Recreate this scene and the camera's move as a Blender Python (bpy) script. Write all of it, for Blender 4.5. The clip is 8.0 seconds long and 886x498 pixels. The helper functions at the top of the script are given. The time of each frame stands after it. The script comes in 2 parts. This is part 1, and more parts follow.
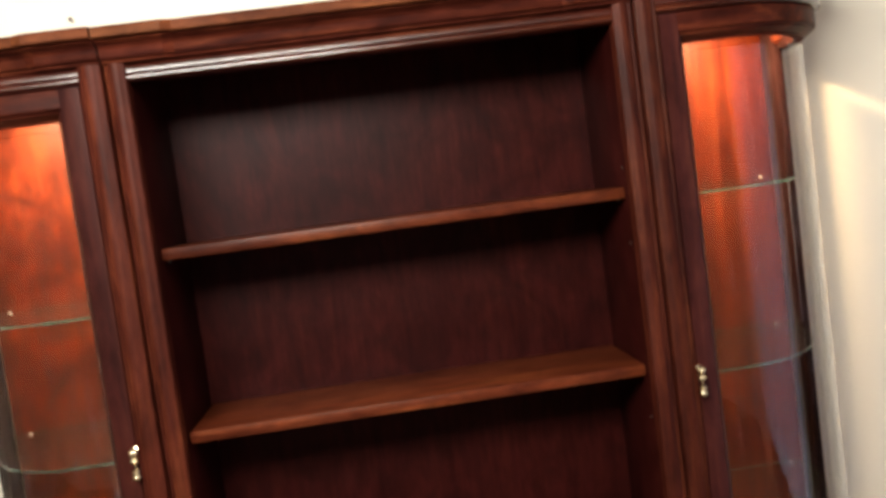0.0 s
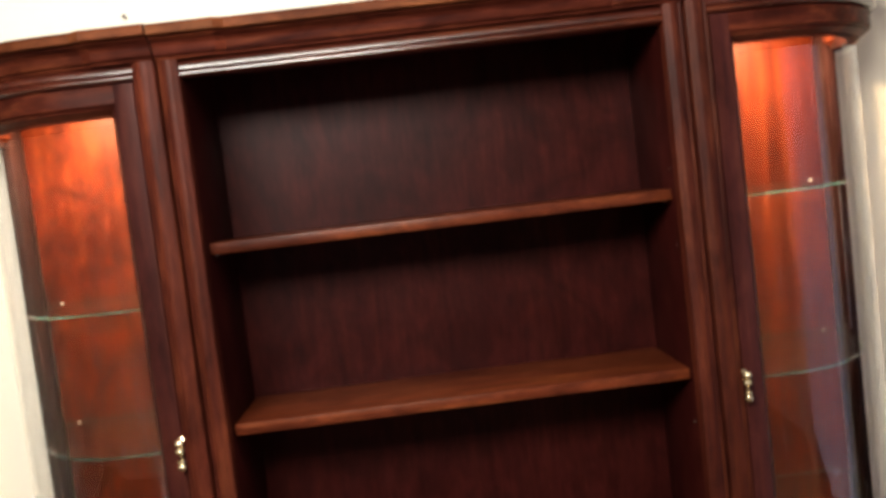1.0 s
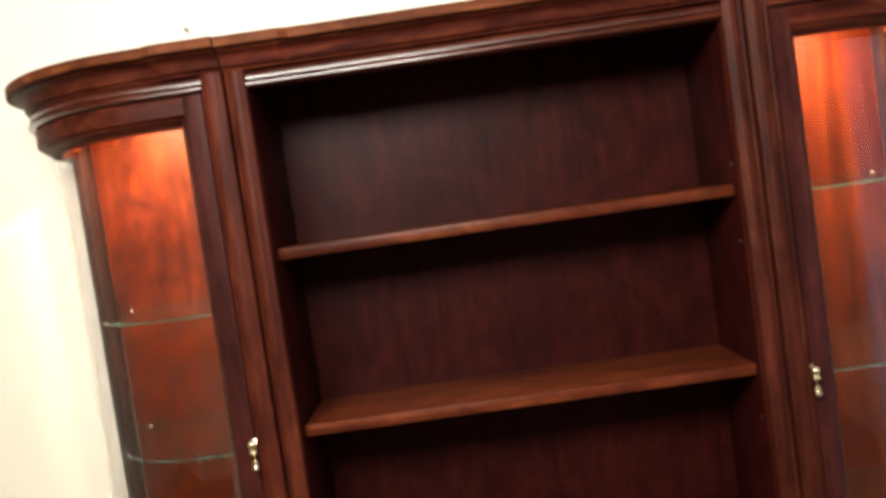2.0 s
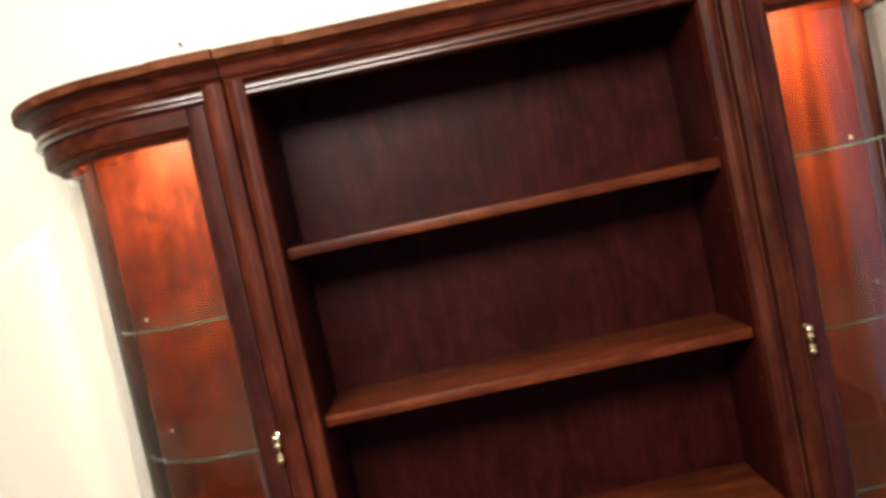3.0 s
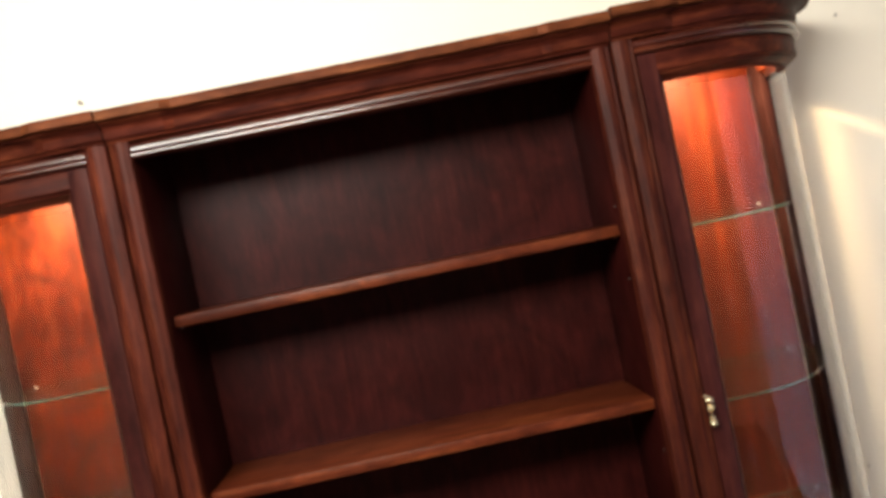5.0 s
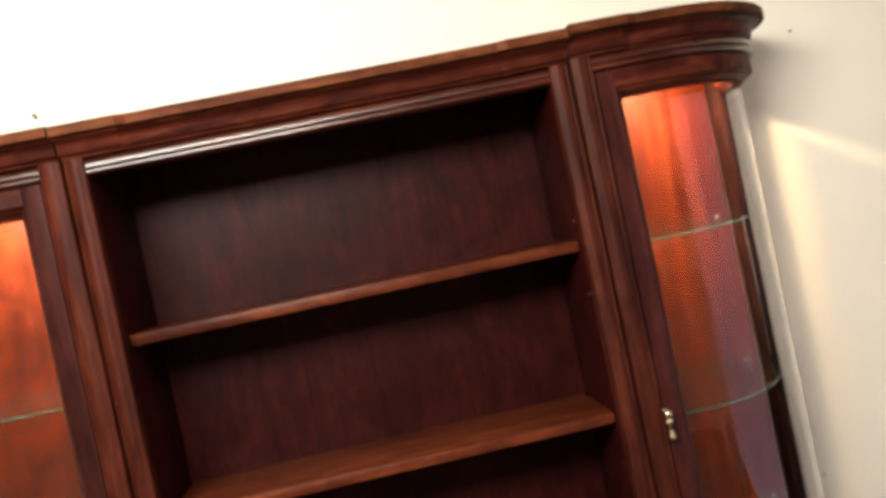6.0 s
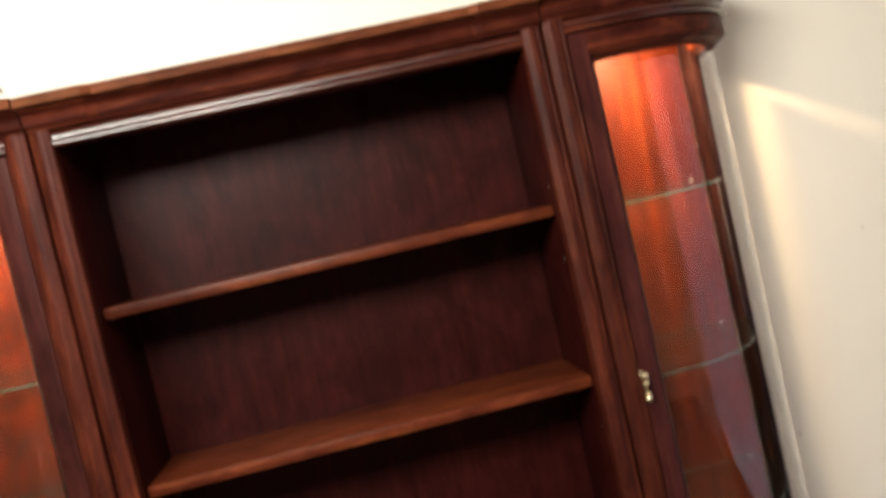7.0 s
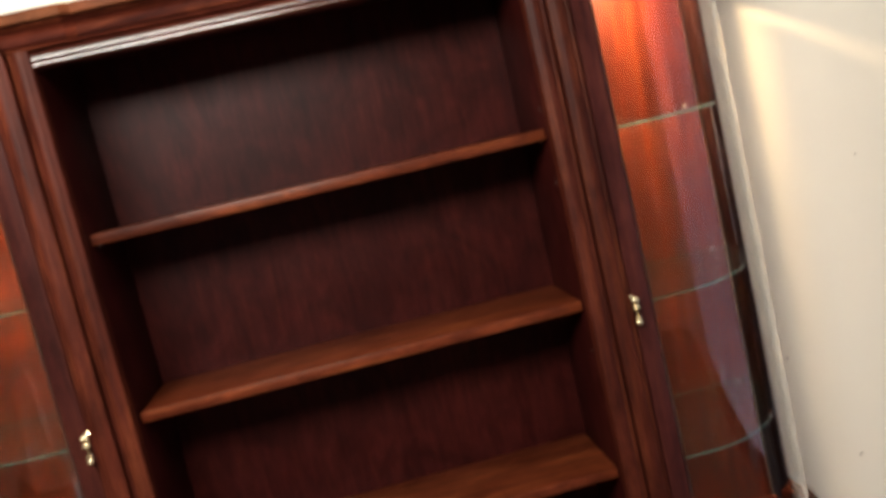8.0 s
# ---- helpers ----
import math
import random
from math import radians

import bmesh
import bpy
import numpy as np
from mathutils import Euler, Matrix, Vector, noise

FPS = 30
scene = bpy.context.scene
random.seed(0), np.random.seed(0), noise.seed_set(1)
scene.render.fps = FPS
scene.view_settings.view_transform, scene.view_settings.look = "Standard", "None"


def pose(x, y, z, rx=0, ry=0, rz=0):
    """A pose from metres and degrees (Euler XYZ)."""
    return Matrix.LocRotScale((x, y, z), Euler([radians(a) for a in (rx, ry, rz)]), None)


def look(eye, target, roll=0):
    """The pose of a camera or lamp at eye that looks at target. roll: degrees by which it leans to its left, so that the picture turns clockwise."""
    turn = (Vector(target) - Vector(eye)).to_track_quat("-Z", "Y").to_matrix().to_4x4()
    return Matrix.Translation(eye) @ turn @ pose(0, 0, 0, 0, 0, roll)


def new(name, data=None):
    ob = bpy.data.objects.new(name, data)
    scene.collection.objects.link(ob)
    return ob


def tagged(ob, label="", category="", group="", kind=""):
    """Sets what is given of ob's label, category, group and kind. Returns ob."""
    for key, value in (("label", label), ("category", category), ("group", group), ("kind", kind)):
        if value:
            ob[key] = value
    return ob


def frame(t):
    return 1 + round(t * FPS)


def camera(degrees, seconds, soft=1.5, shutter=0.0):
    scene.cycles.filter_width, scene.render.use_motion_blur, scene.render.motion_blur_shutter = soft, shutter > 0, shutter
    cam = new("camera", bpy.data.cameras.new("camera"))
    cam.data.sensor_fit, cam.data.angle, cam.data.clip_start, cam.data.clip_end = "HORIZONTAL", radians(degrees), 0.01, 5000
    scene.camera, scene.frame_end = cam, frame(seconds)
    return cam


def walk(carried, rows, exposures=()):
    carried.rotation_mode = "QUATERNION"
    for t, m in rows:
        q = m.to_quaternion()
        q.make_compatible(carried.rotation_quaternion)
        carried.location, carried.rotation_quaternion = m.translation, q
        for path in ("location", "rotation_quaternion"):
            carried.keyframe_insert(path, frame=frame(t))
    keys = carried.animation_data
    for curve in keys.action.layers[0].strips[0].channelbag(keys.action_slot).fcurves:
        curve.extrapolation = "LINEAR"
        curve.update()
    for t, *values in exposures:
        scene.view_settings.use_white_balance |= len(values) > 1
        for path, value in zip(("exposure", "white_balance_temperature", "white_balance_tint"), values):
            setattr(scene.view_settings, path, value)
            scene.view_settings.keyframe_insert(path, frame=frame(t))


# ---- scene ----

# ---- camera and its walk ----
cam = camera(54.28, 8.0, soft=3.8, shutter=0.9)
ROWS = [
    (0.0, -0.0395, -1.6038, 1.63, 85.91, 7.55, -4.65),
    (0.5, -0.0419, -1.6067, 1.6294, 86.41, 7.64, -3.94),
    (1.0, -0.0528, -1.6061, 1.6308, 86.17, 6.77, -2.08),
    (1.2, -0.0528, -1.6055, 1.6345, 86.15, 6.67, -1.56),
    (1.5, -0.0681, -1.6115, 1.6372, 86.8, 7.11, -0.2),
    (1.7, -0.0713, -1.6096, 1.639, 86.92, 7.54, 0.99),
    (2.0, -0.0968, -1.6255, 1.6356, 86.66, 8.14, 0.54),
    (2.2, -0.0967, -1.6408, 1.6262, 86.62, 8.77, 0.14),
    (3.3, -0.1306, -1.7017, 1.6248, 86.41, 12.49, -0.34),
    (3.5, -0.1268, -1.701, 1.6222, 86.58, 11.86, -0.56),
    (4.0, -0.0685, -1.6799, 1.6191, 86.36, 10.8, -1.14),
    (4.3, -0.0269, -1.6601, 1.6319, 86.83, 11.47, -2.13),
    (4.5, -0.0178, -1.6551, 1.6352, 87.6, 11.2, -2.43),
    (4.7, -0.0005, -1.6531, 1.6294, 89.01, 11.44, -2.3),
    (5.8, 0.0294, -1.6453, 1.6483, 89.07, 11.84, -4.8),
    (6.0, 0.0317, -1.6495, 1.651, 89.01, 11.83, -5.1),
    (6.5, 0.043, -1.6545, 1.649, 88.88, 12.32, -5.86),
    (6.8, 0.0381, -1.6481, 1.639, 88.15, 12.72, -6.49),
    (7.0, 0.0403, -1.6446, 1.6283, 87.22, 12.9, -6.4),
    (7.3, 0.0353, -1.6339, 1.628, 84.86, 13.43, -6.98),
    (7.5, 0.0364, -1.6352, 1.6193, 84.47, 13.37, -7.27),
    (7.8, 0.0408, -1.6307, 1.6118, 83.68, 13.18, -7.29),
    (8.0, 0.037, -1.6325, 1.6059, 82.85, 13.05, -7.05),
]
walk(cam, [(t, pose(*m)) for t, *m in ROWS], exposures=[(0.0, 0.0), (8.0, 0.0)])

# ---- light ----
world = bpy.data.worlds.new("world")
scene.world = world
world.use_nodes = True
world.node_tree.nodes["Background"].inputs[0].default_value = (0.5, 0.45, 0.4, 1)
world.node_tree.nodes["Background"].inputs[1].default_value = 0.02


def area_lamp(name, m, sx, sy, watts, colour):
    data = bpy.data.lights.new(name, "AREA")
    data.shape, data.size, data.size_y, data.energy, data.color = "RECTANGLE", sx, sy, watts, colour
    ob = new(name, data)
    ob.matrix_world = m
    return ob


# the room's unseen ceiling fitting, above and behind the camera, aimed at the cabinets
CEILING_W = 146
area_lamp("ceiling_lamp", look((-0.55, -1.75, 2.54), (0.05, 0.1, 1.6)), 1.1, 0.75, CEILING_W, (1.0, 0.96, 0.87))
PUCK_W = 18.5
DAYLIGHT = 1.7
GARDEN = 0.75

# ---- materials ----
def nodes_of(name):
    mat = bpy.data.materials.new(name)
    mat.use_nodes = True
    tree = mat.node_tree
    return mat, tree, tree.nodes["Principled BSDF"]


def link(tree, a, b):
    tree.links.new(a, b)


def coords(tree, scale, source="Object"):
    tex = tree.nodes.new("ShaderNodeTexCoord")
    mp = tree.nodes.new("ShaderNodeMapping")
    mp.inputs["Scale"].default_value = scale
    link(tree, tex.outputs[source], mp.inputs["Vector"])
    return mp.outputs["Vector"]


def noise_tex(tree, vec, scale, detail=4, rough=0.6, dist=0.0):
    n = tree.nodes.new("ShaderNodeTexNoise")
    n.inputs["Scale"].default_value, n.inputs["Detail"].default_value = scale, detail
    n.inputs["Roughness"].default_value, n.inputs["Distortion"].default_value = rough, dist
    link(tree, vec, n.inputs["Vector"])
    return n.outputs["Fac"]


def ramp(tree, fac, stops):
    r = tree.nodes.new("ShaderNodeValToRGB")
    el = r.color_ramp.elements
    while len(el) < len(stops):
        el.new(0.5)
    for e, (p, c) in zip(el, stops):
        e.position, e.color = p, (*c, 1)
    link(tree, fac, r.inputs["Fac"])
    return r.outputs["Color"]


def math_node(tree, op, a, b):
    m = tree.nodes.new("ShaderNodeMath")
    m.operation = op
    for sock, v in zip(m.inputs, (a, b)):
        if isinstance(v, (int, float)):
            sock.default_value = v
        else:
            link(tree, v, sock)
    return m.outputs[0]


def mix_colour(tree, kind, fac, a, b):
    m = tree.nodes.new("ShaderNodeMix")
    m.data_type, m.blend_type = "RGBA", kind
    for i, v in ((0, fac), (6, a), (7, b)):
        if isinstance(v, (int, float)):
            m.inputs[i].default_value = v
        elif isinstance(v, tuple):
            m.inputs[i].default_value = (*v, 1)
        else:
            link(tree, v, m.inputs[i])
    return m.outputs[2]


def bump(tree, height, strength, distance, bsdf):
    b = tree.nodes.new("ShaderNodeBump")
    b.inputs["Strength"].default_value, b.inputs["Distance"].default_value = strength, distance
    link(tree, height, b.inputs["Height"])
    link(tree, b.outputs["Normal"], bsdf.inputs["Normal"])


def wood(name, along, dark, mid, light, rough=0.36, coat=0.22, blotch=0.6, spread=0.4, gloss=0.3, cloud=0.35, mottle=0.6, haze=0.1, relief=0.14):
    """Lacquered cherry; along: the axis of the grain."""
    mat, tree, bsdf = nodes_of(name)
    stretch = [1.0, 1.0, 1.0]
    stretch["xyz".index(along)] = 0.07
    vec = coords(tree, stretch)
    info = tree.nodes.new("ShaderNodeObjectInfo")
    shift = tree.nodes.new("ShaderNodeVectorMath")
    shift.operation = "ADD"
    jump = tree.nodes.new("ShaderNodeCombineXYZ")
    for i in range(3):
        link(tree, math_node(tree, "MULTIPLY", info.outputs["Random"], 7.0 + 3 * i), jump.inputs[i])
    link(tree, vec, shift.inputs[0])
    link(tree, jump.outputs[0], shift.inputs[1])
    vec = shift.outputs[0]
    grain = noise_tex(tree, vec, 55, 6, 0.65, 0.6)
    pores = noise_tex(tree, vec, 260, 3, 0.6)
    figure = noise_tex(tree, coords(tree, [1.0 if c != along else cloud for c in "xyz"]), 8.0, 5, 0.62, 1.4)
    col = ramp(tree, grain, [(0.22, dark), (0.5, mid), (0.85, light)])
    col = mix_colour(tree, "MULTIPLY", blotch, col, ramp(tree, figure, [(0.32, (0.35, 0.3, 0.3)), (0.62, (1.15, 1.15, 1.15))]))
    col = mix_colour(tree, "MULTIPLY", 0.35, col, ramp(tree, pores, [(0.36, (0.35, 0.3, 0.3)), (0.5, (1, 1, 1))]))
    fleck = noise_tex(tree, coords(tree, [1.0 if c != along else 0.45 for c in "xyz"]), 34.0, 4, 0.7, 0.8)
    col = mix_colour(tree, "MULTIPLY", mottle, col, ramp(tree, fleck, [(0.34, (0.45, 0.38, 0.36)), (0.52, (1, 1, 1)), (0.68, (1.5, 1.6, 1.65))]))
    tone = math_node(tree, "ADD", math_node(tree, "MULTIPLY", info.outputs["Random"], spread), 1.0 - spread / 2)
    comb = tree.nodes.new("ShaderNodeCombineColor")
    for i in range(3):
        link(tree, tone, comb.inputs[i])
    col = mix_colour(tree, "MULTIPLY", 1.0, col, comb.outputs[0])
    link(tree, col, bsdf.inputs["Base Color"])
    wear = noise_tex(tree, coords(tree, (1, 1, 1)), 14, 5, 0.7)
    link(tree, math_node(tree, "ADD", math_node(tree, "MULTIPLY", wear, 0.22), rough - 0.11), bsdf.inputs["Roughness"])
    bsdf.inputs["Coat Weight"].default_value = coat
    bsdf.inputs["Specular IOR Level"].default_value = gloss
    bsdf.inputs["Coat Roughness"].default_value = haze
    bump(tree, math_node(tree, "ADD", grain, math_node(tree, "MULTIPLY", pores, 0.3)), relief, 0.001, bsdf)
    return mat


DARK, MID, LIGHT = (0.018, 0.0032, 0.0029), (0.058, 0.0108, 0.0054), (0.15, 0.037, 0.0135)
WOOD_X = wood("cherry_wood_level", "x", DARK, MID, LIGHT, rough=0.46, coat=0.0, gloss=0.06)
CAP_X = wood("tan_cherry_cap", "x", (0.045, 0.0105, 0.0042), (0.095, 0.0265, 0.0095), (0.19, 0.063, 0.021), rough=0.55, coat=0.0, gloss=0.05, spread=0.5)
SHELF_X = wood("cherry_shelf_wood", "x", (0.034, 0.0054, 0.0032), (0.098, 0.0195, 0.0068), (0.2, 0.054, 0.0145), rough=0.42, coat=0.04, gloss=0.12)
WOOD_Z = wood("cherry_wood_upright", "z", DARK, MID, LIGHT, rough=0.5, coat=0.0, gloss=0.09, mottle=0.4)
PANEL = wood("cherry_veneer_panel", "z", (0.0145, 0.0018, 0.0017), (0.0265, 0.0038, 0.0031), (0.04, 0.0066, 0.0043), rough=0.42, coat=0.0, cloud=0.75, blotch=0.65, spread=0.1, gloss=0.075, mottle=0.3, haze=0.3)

# Brighter copies of the panel veneer; the cabinet light is put into the colour.
LIT_PANEL = wood("lit_cherry_veneer", "z", (0.034, 0.0036, 0.0015), (0.07, 0.0092, 0.0024), (0.13, 0.0265, 0.0048), rough=0.5, coat=0.0, cloud=0.8, blotch=0.85, spread=0.1, gloss=0.14, mottle=0.5, relief=0.015)
LIT_STRIPED_PANEL = wood("lit_striped_cherry_veneer", "z", (0.034, 0.0036, 0.0015), (0.07, 0.0092, 0.0024), (0.12, 0.0225, 0.0044), rough=0.5, coat=0.0, cloud=0.06, blotch=0.6, spread=0.1, gloss=0.14, mottle=0.3, relief=0.015)
# Darker, more purple copy of the upright cherry, for the door stiles.
DOOR_Z = wood("darker_cherry_upright", "z", (0.015, 0.003, 0.0036), (0.043, 0.009, 0.0072), (0.09, 0.023, 0.0125), rough=0.46, coat=0.02, gloss=0.1, mottle=0.4)
GLOSSY = wood("glossy_cherry_bead", "x", DARK, MID, LIGHT, rough=0.3, coat=0.6, gloss=0.35, relief=0.01, haze=0.16)
DARK_WOOD = wood("dark_wood", "z", (0.012, 0.005, 0.005), (0.022, 0.008, 0.008), (0.03, 0.01, 0.009), coat=0.0, gloss=0.12)


def wall_paint():
    mat, tree, bsdf = nodes_of("cream_wall_paint")
    vec = coords(tree, (1, 1, 1))
    big, fine = noise_tex(tree, vec, 1.3, 3, 0.5), noise_tex(tree, vec, 240, 4, 0.6)
    col = ramp(tree, big, [(0.3, (0.75, 0.70, 0.595)), (0.7, (0.80, 0.75, 0.64))])
    link(tree, col, bsdf.inputs["Base Color"])
    bsdf.inputs["Roughness"].default_value = 0.6
    bump(tree, math_node(tree, "ADD", fine, noise_tex(tree, vec, 60, 3)), 0.12, 0.002, bsdf)
    return mat


def plain(name, colour, rough=0.5, metal=0.0, grain=40):
    mat, tree, bsdf = nodes_of(name)
    n = noise_tex(tree, coords(tree, (1, 1, 1)), grain, 4)
    lo, hi = tuple(c * 0.86 for c in colour), tuple(min(1, c * 1.1) for c in colour)
    link(tree, ramp(tree, n, [(0.3, lo), (0.7, hi)]), bsdf.inputs["Base Color"])
    link(tree, math_node(tree, "ADD", math_node(tree, "MULTIPLY", n, 0.15), max(0.02, rough - 0.07)), bsdf.inputs["Roughness"])
    bsdf.inputs["Metallic"].default_value = metal
    return mat


def glass(name, colour, smear, pale_sheen=0.0, ior=1.45):
    """Clear glass with faint upright wiping streaks."""
    mat = bpy.data.materials.new(name)
    mat.use_nodes = True
    tree = mat.node_tree
    tree.nodes.remove(tree.nodes["Principled BSDF"])
    out = tree.nodes["Material Output"]
    g = tree.nodes.new("ShaderNodeBsdfGlass")
    g.inputs["Color"].default_value, g.inputs["Roughness"].default_value, g.inputs["IOR"].default_value = (*colour, 1), 0.0, ior
    d = tree.nodes.new("ShaderNodeBsdfDiffuse")
    d.inputs["Color"].default_value = (0.74, 0.72, 0.8, 1)
    mix = tree.nodes.new("ShaderNodeMixShader")
    streak = noise_tex(tree, coords(tree, (1, 1, 0.06)), 75, 4, 0.6, 0.5)
    patch = noise_tex(tree, coords(tree, (1, 1, 0.4)), 6, 3, 0.6)
    mask = math_node(tree, "MULTIPLY", ramp(tree, streak, [(0.57, (0, 0, 0)), (0.7, (1, 1, 1))]), ramp(tree, patch, [(0.48, (0, 0, 0)), (0.64, (1, 1, 1))]))
    link(tree, math_node(tree, "ADD", math_node(tree, "MULTIPLY", mask, smear), pale_sheen), mix.inputs[0])
    link(tree, g.outputs[0], mix.inputs[1])
    link(tree, d.outputs[0], mix.inputs[2])
    link(tree, mix.outputs[0], out.inputs["Surface"])
    return mat


def edge_glass():
    mat, tree, bsdf = nodes_of("green_glass_edge")
    n = noise_tex(tree, coords(tree, (1, 1, 1)), 30, 3)
    link(tree, ramp(tree, n, [(0.3, (0.06, 0.15, 0.135)), (0.7, (0.12, 0.26, 0.23))]), bsdf.inputs["Base Color"])
    bsdf.inputs["Roughness"].default_value = 0.15
    bsdf.inputs["Transmission Weight"].default_value = 0.35
    return mat


def glow(name, colour, strength):
    mat = bpy.data.materials.new(name)
    mat.use_nodes = True
    tree = mat.node_tree
    tree.nodes.remove(tree.nodes["Principled BSDF"])
    e = tree.nodes.new("ShaderNodeEmission")
    e.inputs[0].default_value, e.inputs[1].default_value = (*colour, 1), strength
    link(tree, e.outputs[0], tree.nodes["Material Output"].inputs["Surface"])
    mat.cycles.emission_sampling = "NONE"
    return mat


WALL = wall_paint()
CEILING = plain("white_ceiling_paint", (0.84, 0.82, 0.77), 0.8)
CARPET = plain("beige_carpet", (0.2, 0.15, 0.11), 0.95, grain=300)
PANE = glass("clear_door_glass", (1, 1, 1), 0.06, 0.0, 1.34)
# Last value is an even pale haze standing for light reflected off the shelf.
SHELF_GLASS = glass("clear_shelf_glass", (0.93, 0.98, 0.95), 0.01, 0.0012)
EDGE = edge_glass()
BRASS = plain("polished_antique_brass", (0.72, 0.6, 0.4), 0.16, 1.0)
IRON = plain("dark_nail_steel", (0.16, 0.13, 0.11), 0.4, 0.8)
EDGING = plain("grey_edging", (0.07, 0.07, 0.1), 0.3)
CLEAR = plain("clear_plastic_clip", (0.22, 0.2, 0.22), 0.12)
SKIN = plain("white_fitting_enamel", (0.8, 0.8, 0.78), 0.3)
SCUFF = plain("grey_scuff", (0.5, 0.44, 0.36), 0.7)

# ---- mesh helpers ----
def finish(name, bm, mats, parent=None, label="", smooth=True):
    bmesh.ops.recalc_face_normals(bm, faces=bm.faces[:])
    me = bpy.data.meshes.new(name)
    bm.to_mesh(me)
    bm.free()
    for m in (mats if isinstance(mats, (list, tuple)) else [mats]):
        me.materials.append(m)
    if smooth:
        for p in me.polygons:
            p.use_smooth = True
        me.set_sharp_from_angle(angle=radians(32))
    ob = new(name, me)
    if parent:
        ob.parent = parent
    if label:
        tagged(ob, label)
    return ob


def part(name, bm, material, parent, label=""):
    return finish(name, bm, material, parent, label)


def add_box(bm, x0, x1, y0, y1, z0, z1, bevel=0.0):
    x0, x1, y0, y1, z0, z1 = min(x0, x1), max(x0, x1), min(y0, y1), max(y0, y1), min(z0, z1), max(z0, z1)
    vs = [bm.verts.new((x, y, z)) for x in (x0, x1) for y in (y0, y1) for z in (z0, z1)]
    fs = [bm.faces.new([vs[i] for i in f]) for f in ((0, 1, 3, 2), (4, 6, 7, 5), (0, 4, 5, 1), (2, 3, 7, 6), (0, 2, 6, 4), (1, 5, 7, 3))]
    if bevel:
        edges = list({e for f in fs for e in f.edges})
        bmesh.ops.bevel(bm, geom=edges, offset=bevel, segments=2, profile=0.5, affect="EDGES")
    return bm


def box(*a, bevel=0.0):
    return add_box(bmesh.new(), *a, bevel=bevel)


def sweep(path, profile, first=0, last=None, flip=1):
    """Runs a closed profile (outwards, height) along a plan path; outwards is to the right of the way. flip=-1 mirrors x."""
    last = len(path) - 1 if last is None else last
    bm = bmesh.new()
    rings = []
    for i in range(first, last + 1):
        p = Vector(path[i])
        a = (p - Vector(path[i - 1])).normalized() if i else None
        b = (Vector(path[i + 1]) - p).normalized() if i < len(path) - 1 else None
        a, b = a or b, b or a
        na, nb = Vector((a.y, -a.x)), Vector((b.y, -b.x))
        m = (na + nb).normalized()
        m /= max(0.4, m.dot(na))
        rings.append([bm.verts.new((flip * (p.x + m.x * o), p.y + m.y * o, z)) for o, z in profile])
    n = len(profile)
    for r, q in zip(rings, rings[1:]):
        for k in range(n):
            bm.faces.new((r[k], q[k], q[(k + 1) % n], r[(k + 1) % n]))
    bm.faces.new(rings[0])
    bm.faces.new(rings[-1][::-1])
    return bm


def lathe(bm, centre, profile, axis="z", steps=18):
    """profile: (radius, along) from end to end."""
    c = Vector(centre)
    rings = []
    for r, h in profile:
        ring = []
        for k in range(steps):
            a = 2 * math.pi * k / steps
            u, w = r * math.cos(a), r * math.sin(a)
            v = (u, w, h) if axis == "z" else (u, h, w)
            ring.append(bm.verts.new(c + Vector(v)))
        rings.append(ring)
    for p, q in zip(rings, rings[1:]):
        for k in range(steps):
            bm.faces.new((p[k], p[(k + 1) % steps], q[(k + 1) % steps], q[k]))
    bm.faces.new(rings[0])
    bm.faces.new(rings[-1][::-1])
    return bm


def ball(r, h, n=7):
    return [(max(1e-4, r * math.sin(math.pi * k / n)), h + r * math.cos(math.pi * k / n)) for k in range(n + 1)]


def post_profile(x0, x1, y0, depth):
    """Plan of a reeded post: rounded shoulders and one shallow flute on its face."""
    w = x1 - x0
    pts = [(x0, y0 + depth), (x0, y0 + 0.006), (x0 + 0.0015, y0 + 0.002), (x0 + 0.005, y0)]
    for k in range(9):
        u = k / 8
        pts.append((x0 + 0.008 + (w - 0.018) * u, y0 - 0.003 * math.sin(math.pi * u) ** 0.7))
    pts += [(x1 - 0.007, y0 + 0.003), (x1 - 0.004, y0 + 0.001), (x1, y0 + 0.004), (x1, y0 + depth)]
    return pts


def prism(plan, z0, z1, flip=1):
    bm = bmesh.new()
    lo = [bm.verts.new((flip * x, y, z0)) for x, y in plan]
    hi = [bm.verts.new((flip * x, y, z1)) for x, y in plan]
    n = len(plan)
    for k in range(n):
        bm.faces.new((lo[k], lo[(k + 1) % n], hi[(k + 1) % n], hi[k]))
    bm.faces.new(lo)
    bm.faces.new(hi)
    return bm


def thing(name, place, label, category, group=""):
    ob = new(name)
    ob.location = place
    return tagged(ob, label, category, group)


def settle(ob):
    """Keeps the parts where they were modelled, with the thing's origin at its base."""
    bpy.context.view_layer.update()
    for c in ob.children:
        c.matrix_parent_inverse = ob.matrix_world.inverted()


# ---- the room ----
WALL_Y, BACK_Y, CEIL = 0.45, -3.9, 2.62
def structure(name, bm, mat, label):
    return tagged(finish(name, bm, mat, smooth=False), label, name.split("_")[0], kind="structure")


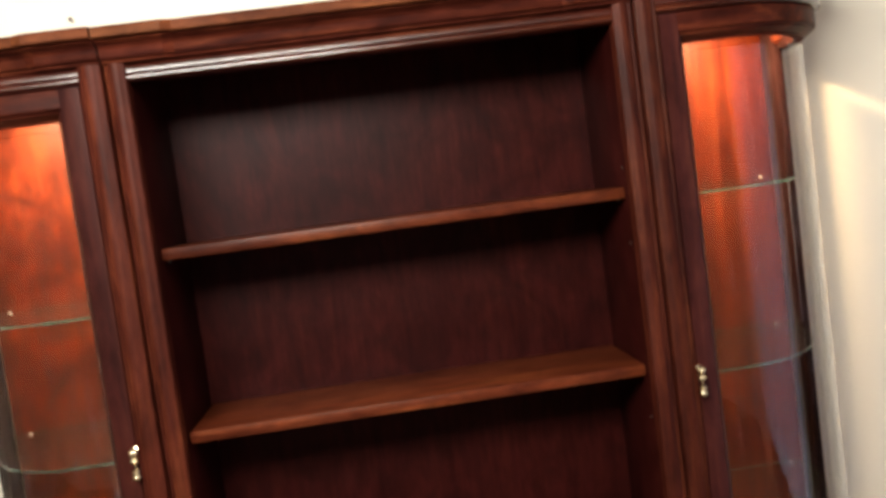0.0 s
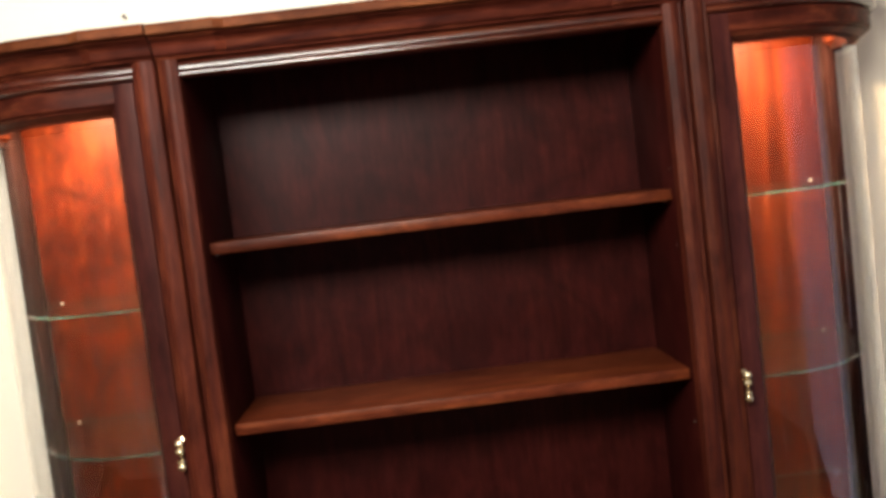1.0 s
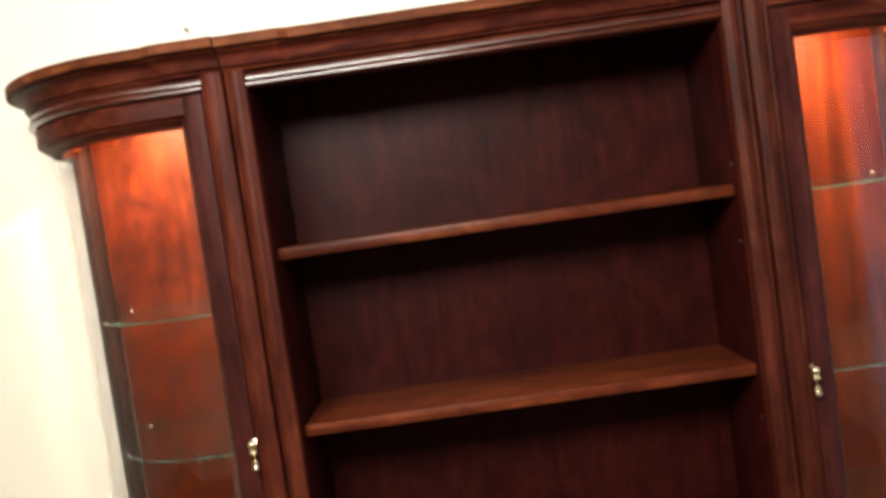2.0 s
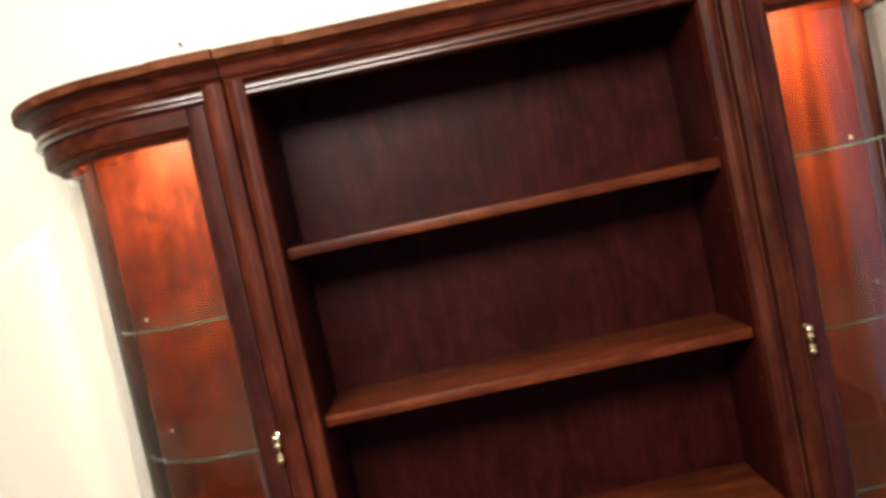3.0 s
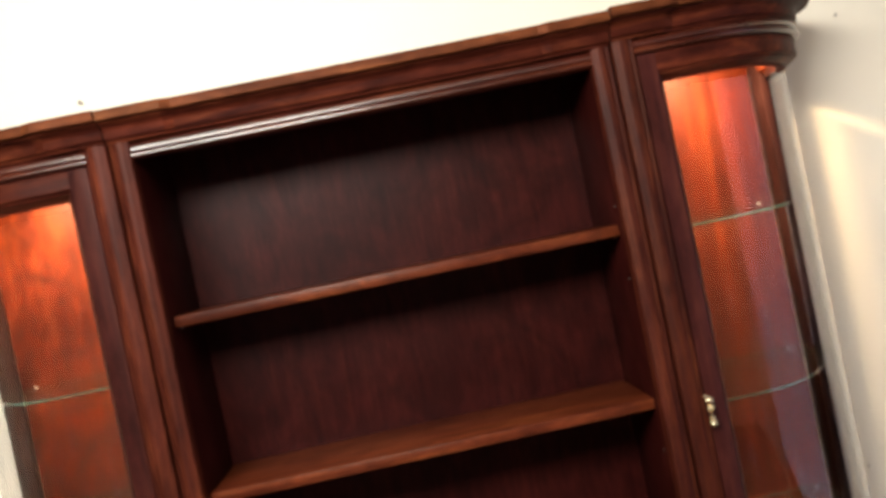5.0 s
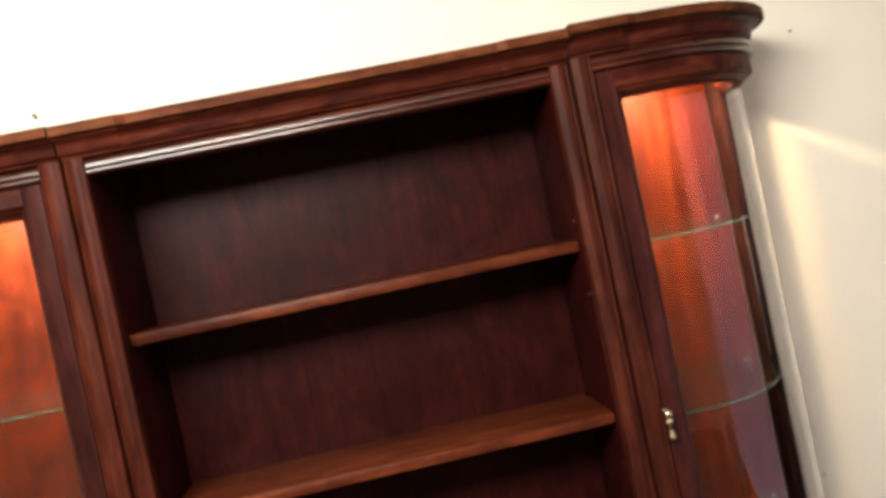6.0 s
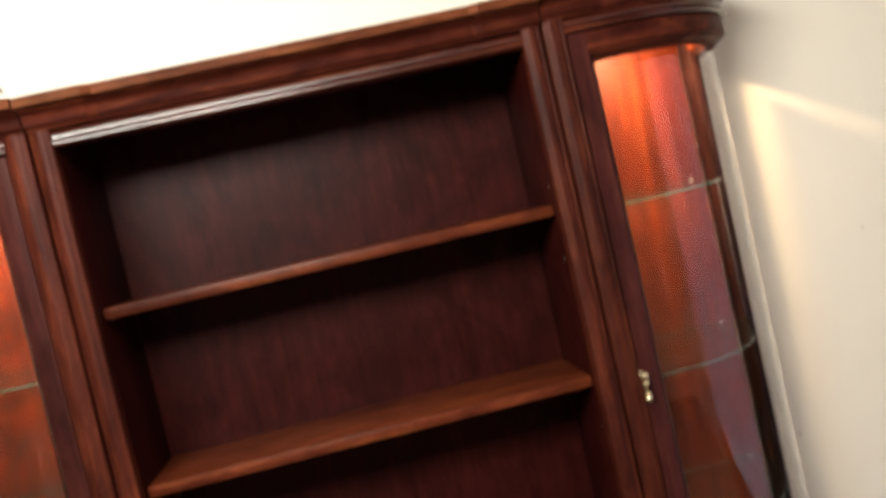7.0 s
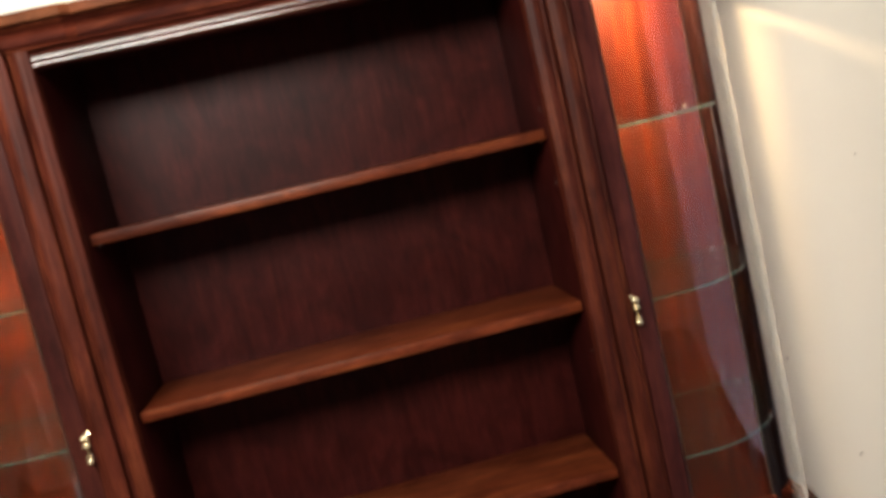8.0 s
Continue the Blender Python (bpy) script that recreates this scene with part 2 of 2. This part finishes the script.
structure("floor", box(-3.7, 2.1, BACK_Y, WALL_Y, -0.1, 0.0), CARPET, "beige carpeted floor of the room")
structure("ceiling", box(-3.7, 2.1, BACK_Y, WALL_Y, CEIL, CEIL + 0.1), CEILING, "white painted ceiling of the room")
structure("wall_north", box(-3.7, 2.1, WALL_Y, WALL_Y + 0.12, -0.1, CEIL + 0.1), WALL, "cream painted wall behind the display cabinets")
rear = bmesh.new()
for x0, x1, z0, z1 in ((-3.7, -1.5, -0.1, CEIL + 0.1), (-0.5, 2.1, -0.1, CEIL + 0.1), (-1.5, -0.5, 2.2, CEIL + 0.1), (-1.5, -0.5, -0.1, 0.6)):
    add_box(rear, x0, x1, BACK_Y - 0.12, BACK_Y, z0, z1)
structure("wall_south", rear, WALL, "cream painted wall across the room with a window opening")
structure("wall_west", box(-3.82, -3.7, BACK_Y - 0.12, WALL_Y + 0.12, -0.1, CEIL + 0.1), WALL, "cream painted side wall")
side = bmesh.new()
for y0, y1, z0, z1 in ((BACK_Y - 0.12, -2.4, -0.1, CEIL + 0.1), (-0.38, -0.3, -0.1, CEIL + 0.1), (0.43, WALL_Y + 0.12, -0.1, CEIL + 0.1), (-2.4, -0.38, 2.25, CEIL + 0.1), (-0.3, 0.43, 2.06, CEIL + 0.1)):
    add_box(side, 2.1, 2.22, y0, y1, z0, z1)
structure("wall_east", side, WALL, "cream painted side wall with a wide glazed opening")

# Unseen door, added so the curved glass reflects something dark at its edge.
door_leaf = box(2.13, 2.17, -0.297, 0.427, 0.005, 2.055, bevel=0.002)
for z0, z1 in ((0.18, 0.9), (1.05, 1.92)):
    add_box(door_leaf, 2.122, 2.134, -0.19, 0.32, z0, z1, bevel=0.006)
door_1 = structure("door_1", door_leaf, DARK_WOOD, "unseen dark side door with two raised panels, added for its reflection")
part("door_handle", lathe(bmesh.new(), (2.1, -0.235, 1.0), ball(0.026, 0.0, 9)), BRASS, door_1, "round brass knob of the added door")
part("handle_stem", lathe(bmesh.new(), (2.118, -0.235, 0.995), [(0.012, 0.0), (0.012, 0.01)]), BRASS, door_1)


def daylight(name, strength, scale):
    """Uneven cool evening light beyond an opening."""
    mat = glow(name, (0.7, 0.76, 1.0), 1.0)
    tree = mat.node_tree
    e = tree.nodes["Emission"]
    n = noise_tex(tree, coords(tree, (1, 1, 0.3)), scale, 5, 0.72, 0.6)
    link(tree, ramp(tree, n, [(0.36, (0.2, 0.17, 0.22)), (0.5, (0.47, 0.45, 0.58)), (0.66, (0.86, 0.84, 1.05))]), e.inputs[0])
    e.inputs[1].default_value = strength
    return mat


tagged(finish("backdrop", box(2.7, 2.75, -4.2, 1.2, -0.1, 2.9), daylight("cool_side_daylight", DAYLIGHT, 5.0), smooth=False), "cool daylight beyond the side opening", "backdrop", kind="structure")
tagged(finish("backdrop", box(-2.4, 0.4, -4.45, -4.4, -0.1, 2.7), daylight("cool_garden_daylight", GARDEN, 2.0), smooth=False), "cool daylight beyond the glazed door", "backdrop", kind="structure")

# ---- the display unit: plan lines ----
CX, CY, AX, BY = 0.66, 0.38, 0.297, 0.335      # curved glass of a curio: a quarter ellipse


def curve_plan(off=0.0, start=None, steps=26, y_end=0.43):
    """The curio's front line from the door stile round to its back, moved outwards by off."""
    pts = [] if start is None else [(start, CY - BY - off)]
    for k in range(steps + 1):
        a = math.pi / 2 * k / steps
        pts.append((CX + (AX + off) * math.sin(a), CY - (BY + off) * math.cos(a)))
    pts.append((CX + AX + off, y_end))
    return pts


CROWN = [(-0.03, 1.926), (0.002, 1.926), (0.004, 1.931), (0.010, 1.933), (0.0125, 1.938), (0.0125, 1.947), (0.0155, 1.953), (0.021, 1.9575),
         (0.029, 1.9605), (0.031, 1.9645), (-0.03, 1.9645)]
CAP = [(-0.03, 1.965), (0.041, 1.965), (0.044, 1.967), (0.044, 1.982), (0.0415, 1.985), (-0.03, 1.985)]
BEAD = [(-0.02, 1.895), (0.004, 1.895), (0.009, 1.897), (0.012, 1.900), (0.012, 1.903), (0.0095, 1.9058), (0.006, 1.907), (0.005, 1.9085), (0.0065, 1.9095),
        (0.0088, 1.911), (0.0085, 1.915), (0.0075, 1.9185), (0.005, 1.9222), (0.003, 1.9245), (0.0, 1.925), (-0.02, 1.925)]
POST_IN, JOINT, POST_OUT = 0.447, 0.4875, 0.532
TOP = 1.926


# ---- the open bookcase between the curios ----
def bookcase():
    case = thing("bookcase", (0, 0.14, 0), "open dark cherry bookcase with empty shelves against the wall", "bookcase")
    bridge_line = [(-JOINT + 0.002, 0.0), (-0.376, 0.0), (-0.358, 0.008), (0.358, 0.008), (0.376, 0.0), (JOINT - 0.002, 0.0)]
    for a, b, name in ((0, 1, "crown_block"), (1, 2, "crown_return"), (2, 3, "crown_moulding"), (3, 4, "crown_return"), (4, 5, "crown_block")):
        lower = part(name, sweep(bridge_line, CROWN, a, b), WOOD_X, case)
        part("cap", sweep(bridge_line, CAP, a, b), CAP_X, lower, "lighter tan cap strip of the crown")
    part("top_board", box(-JOINT + 0.004, JOINT - 0.004, 0.03, 0.43, 1.93, 1.95, bevel=0.001), WOOD_X, case)
    part("frieze_rail", sweep([(-POST_IN, 0.014), (POST_IN, 0.014)], [(o, z - 0.002) for o, z in BEAD]), GLOSSY, case, "glossy beaded rail under the crown")
    for s in (-1, 1):
        part("post", prism(post_profile(POST_IN, JOINT - 0.0025, 0.0, 0.03), 0.08, TOP, s), WOOD_Z, case)
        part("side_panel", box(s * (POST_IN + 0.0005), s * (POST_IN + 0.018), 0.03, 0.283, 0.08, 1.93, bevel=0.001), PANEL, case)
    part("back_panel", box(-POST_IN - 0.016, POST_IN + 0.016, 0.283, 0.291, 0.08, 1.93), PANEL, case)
    for z in (1.584, 1.232, 0.872):
        board = box(-POST_IN + 0.0015, POST_IN - 0.0015, 0.046, 0.281, z - 0.022, z, bevel=0.003)
        shelf = part("shelf", board, SHELF_X, case)
        for s in (-1, 1):
            for y in (0.09, 0.24):
                pin = lathe(bmesh.new(), (s * (POST_IN - 0.004), y, z - 0.0255), [(0.003, -0.003), (0.0035, 0.003)])
                part("shelf_pin", pin, IRON, shelf, "small dark shelf pin")
    for z in (1.622, 1.474, 1.124):
        part("pin_socket", lathe(bmesh.new(), (POST_IN + 0.0002, 0.052, z), [(0.0018, -0.0018), (0.0018, 0.0018)], steps=10), IRON, case)
    part("bottom_board", box(-POST_IN + 0.0015, POST_IN - 0.0015, 0.02, 0.281, 0.42, 0.445, bevel=0.002), WOOD_X, case)
    part("base_panel", box(-POST_IN + 0.0015, POST_IN - 0.0015, 0.02, 0.281, 0.0, 0.418, bevel=0.002), WOOD_X, case)
    for s in (-1, 1):
        part("foot", box(s * POST_IN, s * (JOINT - 0.0025), -0.006, 0.283, 0.0, 0.079, bevel=0.003), WOOD_X, case)
    settle(case)
    return case


# ---- a lit curio with a bowed glass door ----
def glass_shelf(cabinet, s, z, clips):
    plan = [(0.545, 0.056)]
    for k in range(21):
        a = math.pi / 2 * k / 20
        plan.append((CX + 0.252 * math.sin(a), 0.385 - 0.329 * math.cos(a)))
    plan += [(CX + 0.252, 0.405), (CX + 0.245, 0.418), (CX + 0.225, 0.423), (0.545, 0.423)]
    bm = prism(plan, z - 0.005, z, s)
    for f in bm.faces:
        f.material_index = 0 if len(f.verts) > 4 else 1
    bmesh.ops.recalc_face_normals(bm, faces=bm.faces[:])
    ob = finish("glass_shelf", bm, [SHELF_GLASS, EDGE], cabinet, "clear glass shelf with a green edge")
    ob.visible_shadow = False
    for x, y in clips:
        clip = lathe(bmesh.new(), (s * x, y, z + 0.002), [(0.001, 0.003), (0.0035, 0.0025), (0.004, 0.0), (0.004, -0.010), (0.003, -0.012)], steps=14)
        part("shelf_clip", clip, CLEAR, ob, "small clear shelf clip")


def pull(door, s, x, y, z):
    """A brass drop pull: rosette, ball and hanging drop."""
    rose = lathe(bmesh.new(), (s * x, y, z), [(0.011, 0.0), (0.011, -0.002), (0.008, -0.004), (0.004, -0.005), (0.0035, -0.012)], "y")
    base = part("pull", rose, BRASS, door, "polished brass drop pull")
    pieces = (("knob", ball(0.0092, 0.003)),
              ("neck", [(0.0045, -0.005), (0.0075, -0.008), (0.009, -0.011), (0.0085, -0.014), (0.004, -0.017), (0.0022, -0.020), (0.0022, -0.027)]),
              ("collar", [(0.002, -0.026), (0.0075, -0.029), (0.0082, -0.032), (0.006, -0.0345), (0.004, -0.036)]),
              ("drop", ball(0.0080, -0.042)))
    bm = bmesh.new()
    for _, prof in pieces:
        lathe(bm, (s * x, y - 0.017, z), prof)
    lathe(bm, (s * x, y - 0.004, z), [(0.0035, 0.0), (0.0035, -0.013)], "y", 12)
    ob = part("drop_handle", bm, BRASS, base)
    return ob


def curio(s, upper_shelf, pull_z, lift, veneer, edging, label):
    crown, cap, bead = ([(o, z + lift) for o, z in prof] for prof in (CROWN, CAP, BEAD))
    cab = thing("curio_cabinet", (s * 0.72, 0.22, 0), label, "curio cabinet", "curio cabinets of the wall unit")
    crown_line = [(JOINT + 0.002, 0.0), (0.594, 0.0), (0.612, 0.009)] + curve_plan(0.032)[1:]
    n = len(crown_line) - 1
    for a, b, name in ((0, 1, "crown_block"), (1, 2, "crown_return"), (2, n, "crown_moulding")):
        lower = part(name, sweep(crown_line, crown, a, b, s), WOOD_X, cab)
        part("cap", sweep(crown_line, cap, a, b, s), CAP_X, lower, "lighter tan cap strip of the crown")
    bead_line = [(POST_OUT, 0.014)] + curve_plan(0.031)
    nb = len(bead_line) - 1
    for a, b in ((0, 3), (3, 9), (9, 14), (14, nb)):
        part("bead_moulding", sweep(bead_line, bead, a, b, s), GLOSSY, cab)
    # carcase
    part("post", prism(post_profile(JOINT + 0.0025, POST_OUT, 0.0, 0.03), 0.08, TOP + lift, s), WOOD_Z, cab)
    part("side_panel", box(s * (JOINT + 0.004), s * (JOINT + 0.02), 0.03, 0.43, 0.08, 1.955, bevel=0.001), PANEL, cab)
    part("back_panel", box(s * (JOINT + 0.02), s * 0.93, 0.43, 0.438, 0.08, 1.955), veneer, cab, "cherry veneer back panel, its colour brightened as if under the cabinet light")
    part("back_post", box(s * 0.933, s * 0.956, 0.372, 0.437, 0.521, 1.90, bevel=0.004), DARK_WOOD, cab, "dark back post behind the glass")
    roof = [(JOINT + 0.02, 0.03)] + curve_plan(0.015)[0:] + [(JOINT + 0.02, 0.43)]
    part("roof_board", prism(roof, 1.955, 1.967, s), WOOD_X, cab)
    floor_plan = [(JOINT + 0.02, 0.03)] + curve_plan(0.0) + [(JOINT + 0.02, 0.43)]
    part("bottom_board", prism(floor_plan, 0.50, 0.52, s), WOOD_X, cab)
    base_line = [(JOINT + 0.002, 0.0), (0.594, 0.0)] + curve_plan(0.045)
    part("base_moulding", sweep(base_line, [(-0.06, 0.455), (0.004, 0.455), (0.012, 0.464), (0.012, 0.482), (0.006, 0.49), (0.004, 0.499), (-0.06, 0.499)], 0, None, s), WOOD_X, cab)
    part("base_body", prism([(JOINT + 0.004, 0.01), (0.6, 0.01)] + curve_plan(0.03) + [(JOINT + 0.004, 0.43)], 0.0, 0.454, s), WOOD_Z, cab)
    stop_line = [(0.51, 0.045)] + curve_plan(0.0, y_end=0.37)
    # Added strip: blocks light leaking over the rail, dark wood dims its lit face.
    part("top_stop", sweep(stop_line, [(-0.016, 1.840 + lift), (-0.0095, 1.840 + lift), (-0.0095, 1.9545), (-0.016, 1.9545)], 0, None, s), DARK_WOOD, cab)
    # Added unseen batten: keeps cabinet light from leaking between post and stile.
    part("door_stop", box(s * 0.508, s * 0.572, 0.0535, 0.066, 0.521, 1.839, bevel=0.001), WOOD_Z, cab)
    # door
    z0, z1 = 0.522, 1.893 + lift
    plan = [(POST_OUT + 0.004, 0.04), (POST_OUT + 0.004, 0.016), (POST_OUT + 0.006, 0.013), (0.572, 0.013), (0.5755, 0.015), (0.577, 0.022), (0.582, 0.026), (0.587, 0.034), (0.5885, 0.046), (0.5885, 0.052), (POST_OUT + 0.004, 0.052)]
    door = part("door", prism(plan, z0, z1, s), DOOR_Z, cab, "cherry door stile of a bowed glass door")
    rail_line = [(0.5725, 0.045)] + curve_plan(0.0, y_end=0.37)
    rail = [(-0.008, 1.893), (0.030, 1.893), (0.031, 1.891), (0.031, 1.860), (0.029, 1.857), (0.023, 1.856), (0.021, 1.851), (0.016, 1.849), (0.010, 1.843), (0.006, 1.842), (0.005, 1.838), (-0.008, 1.838)]
    part("top_rail", sweep(rail_line, [(o, z + lift) for o, z in rail], 0, None, s), WOOD_X, door)
    low = [(o, 0.522 + (1.893 - z)) for o, z in rail]
    part("bottom_rail", sweep(rail_line, low, 0, None, s), WOOD_X, door)
    # Pane stops short at top and back; these added slits cast bright wall lines.
    pane_line = [(0.583, 0.045)] + curve_plan(0.0, steps=60)[:-3]
    pane_profile = [(0.0015, 0.575), (0.0015, 1.821 + lift), (-0.0022, 1.821 + lift), (-0.0022, 0.575)]
    part("glass_pane", sweep(pane_line, pane_profile, 0, None, s), PANE, door, "bowed clear glass pane")
    pull(door, s, 0.538, 0.013, pull_z)
    # shelves and light
    for z in (upper_shelf, 1.196, 0.85):
        glass_shelf(cab, s, z, ((0.885, 0.405), (0.60, 0.418)))
    lamp = part("puck_light", lathe(bmesh.new(), (s * 0.76, 0.27, 1.9545), [(0.034, 0.0), (0.034, -0.009), (0.032, -0.0115), (0.026, -0.0115), (0.026, -0.008)], steps=24), SKIN, cab, "small round cabinet light under the roof board")
    part("lens", lathe(bmesh.new(), (s * 0.76, 0.27, 1.9545), [(0.0255, -0.0085), (0.0255, -0.0105)], steps=24), glow("warm_lamp_lens", (1.0, 0.6, 0.3), 12), lamp)
    if edging:
        # Added strip draws the thin pale line up this post's inner edge.
        part("edging_strip", box(s * 0.9335, s * 0.9362, 0.3687, 0.3714, 1.2, upper_shelf - 0.006, bevel=0.0006), EDGING, cab, "added thin grey strip that draws the pale line on the back post")
    settle(cab)
    data = bpy.data.lights.new("puck_lamp", "AREA")
    data.shape, data.size, data.energy, data.color = "DISK", 0.046, PUCK_W, (1.0, 0.66, 0.33)
    new("puck_lamp", data).matrix_world = pose(s * 0.76, 0.27, 1.9415)
    return cab


bookcase()
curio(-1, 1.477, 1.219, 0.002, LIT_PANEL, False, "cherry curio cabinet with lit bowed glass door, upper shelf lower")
curio(1, 1.555, 1.213, 0.006, LIT_STRIPED_PANEL, True, "cherry curio cabinet with lit bowed glass door and empty glass shelves")

# ---- small things on the wall ----
def nail(x, z, tilt, size):
    bm = lathe(bmesh.new(), (0, 0, 0), [(0.0045, -0.016), (0.005, -0.0145), (0.0018, -0.0138), (0.0016, 0.006)], "y", 12)
    ob = finish("nail", bm, IRON)
    ob.matrix_world = pose(x, WALL_Y, z, tilt, 0, 0) @ Matrix.Scale(size, 4)
    return tagged(ob, "small dark steel nail driven into the cream wall", "nail", "nails in the wall")


nail(-0.661, 2.113, -12, 1.0)
nail(1.182, 1.972, 0, 0.65)


def scuff(x, z, w, h, turn):
    bm = bmesh.new()
    rim = []
    for k in range(14):
        a = 2 * math.pi * k / 14
        r = 1 + 0.35 * noise.noise((x * 9 + k, z * 7, 0.3))
        rim.append((w * r * math.cos(a), h * r * math.sin(a)))
    lo = [bm.verts.new((u, -0.0003, v)) for u, v in rim]
    hi = [bm.verts.new((u * 0.8, -0.0008, v * 0.8)) for u, v in rim]
    for k in range(14):
        bm.faces.new((lo[k], lo[(k + 1) % 14], hi[(k + 1) % 14], hi[k]))
    bm.faces.new(hi)
    ob = finish("wall_scuff", bm, SCUFF)
    ob.matrix_world = pose(x, WALL_Y, z, 0, turn, 0)
    return tagged(ob, "faint grey scuff mark on the cream wall", "scuff", "scuffs on the wall")


scuff(1.322, 1.335, 0.004, 0.003, 0)
scuff(1.198, 0.552, 0.008, 0.004, -35)
scuff(1.044, 0.857, 0.004, 0.006, 10)
scuff(-1.061, 1.499, 0.036, 0.0012, 2)
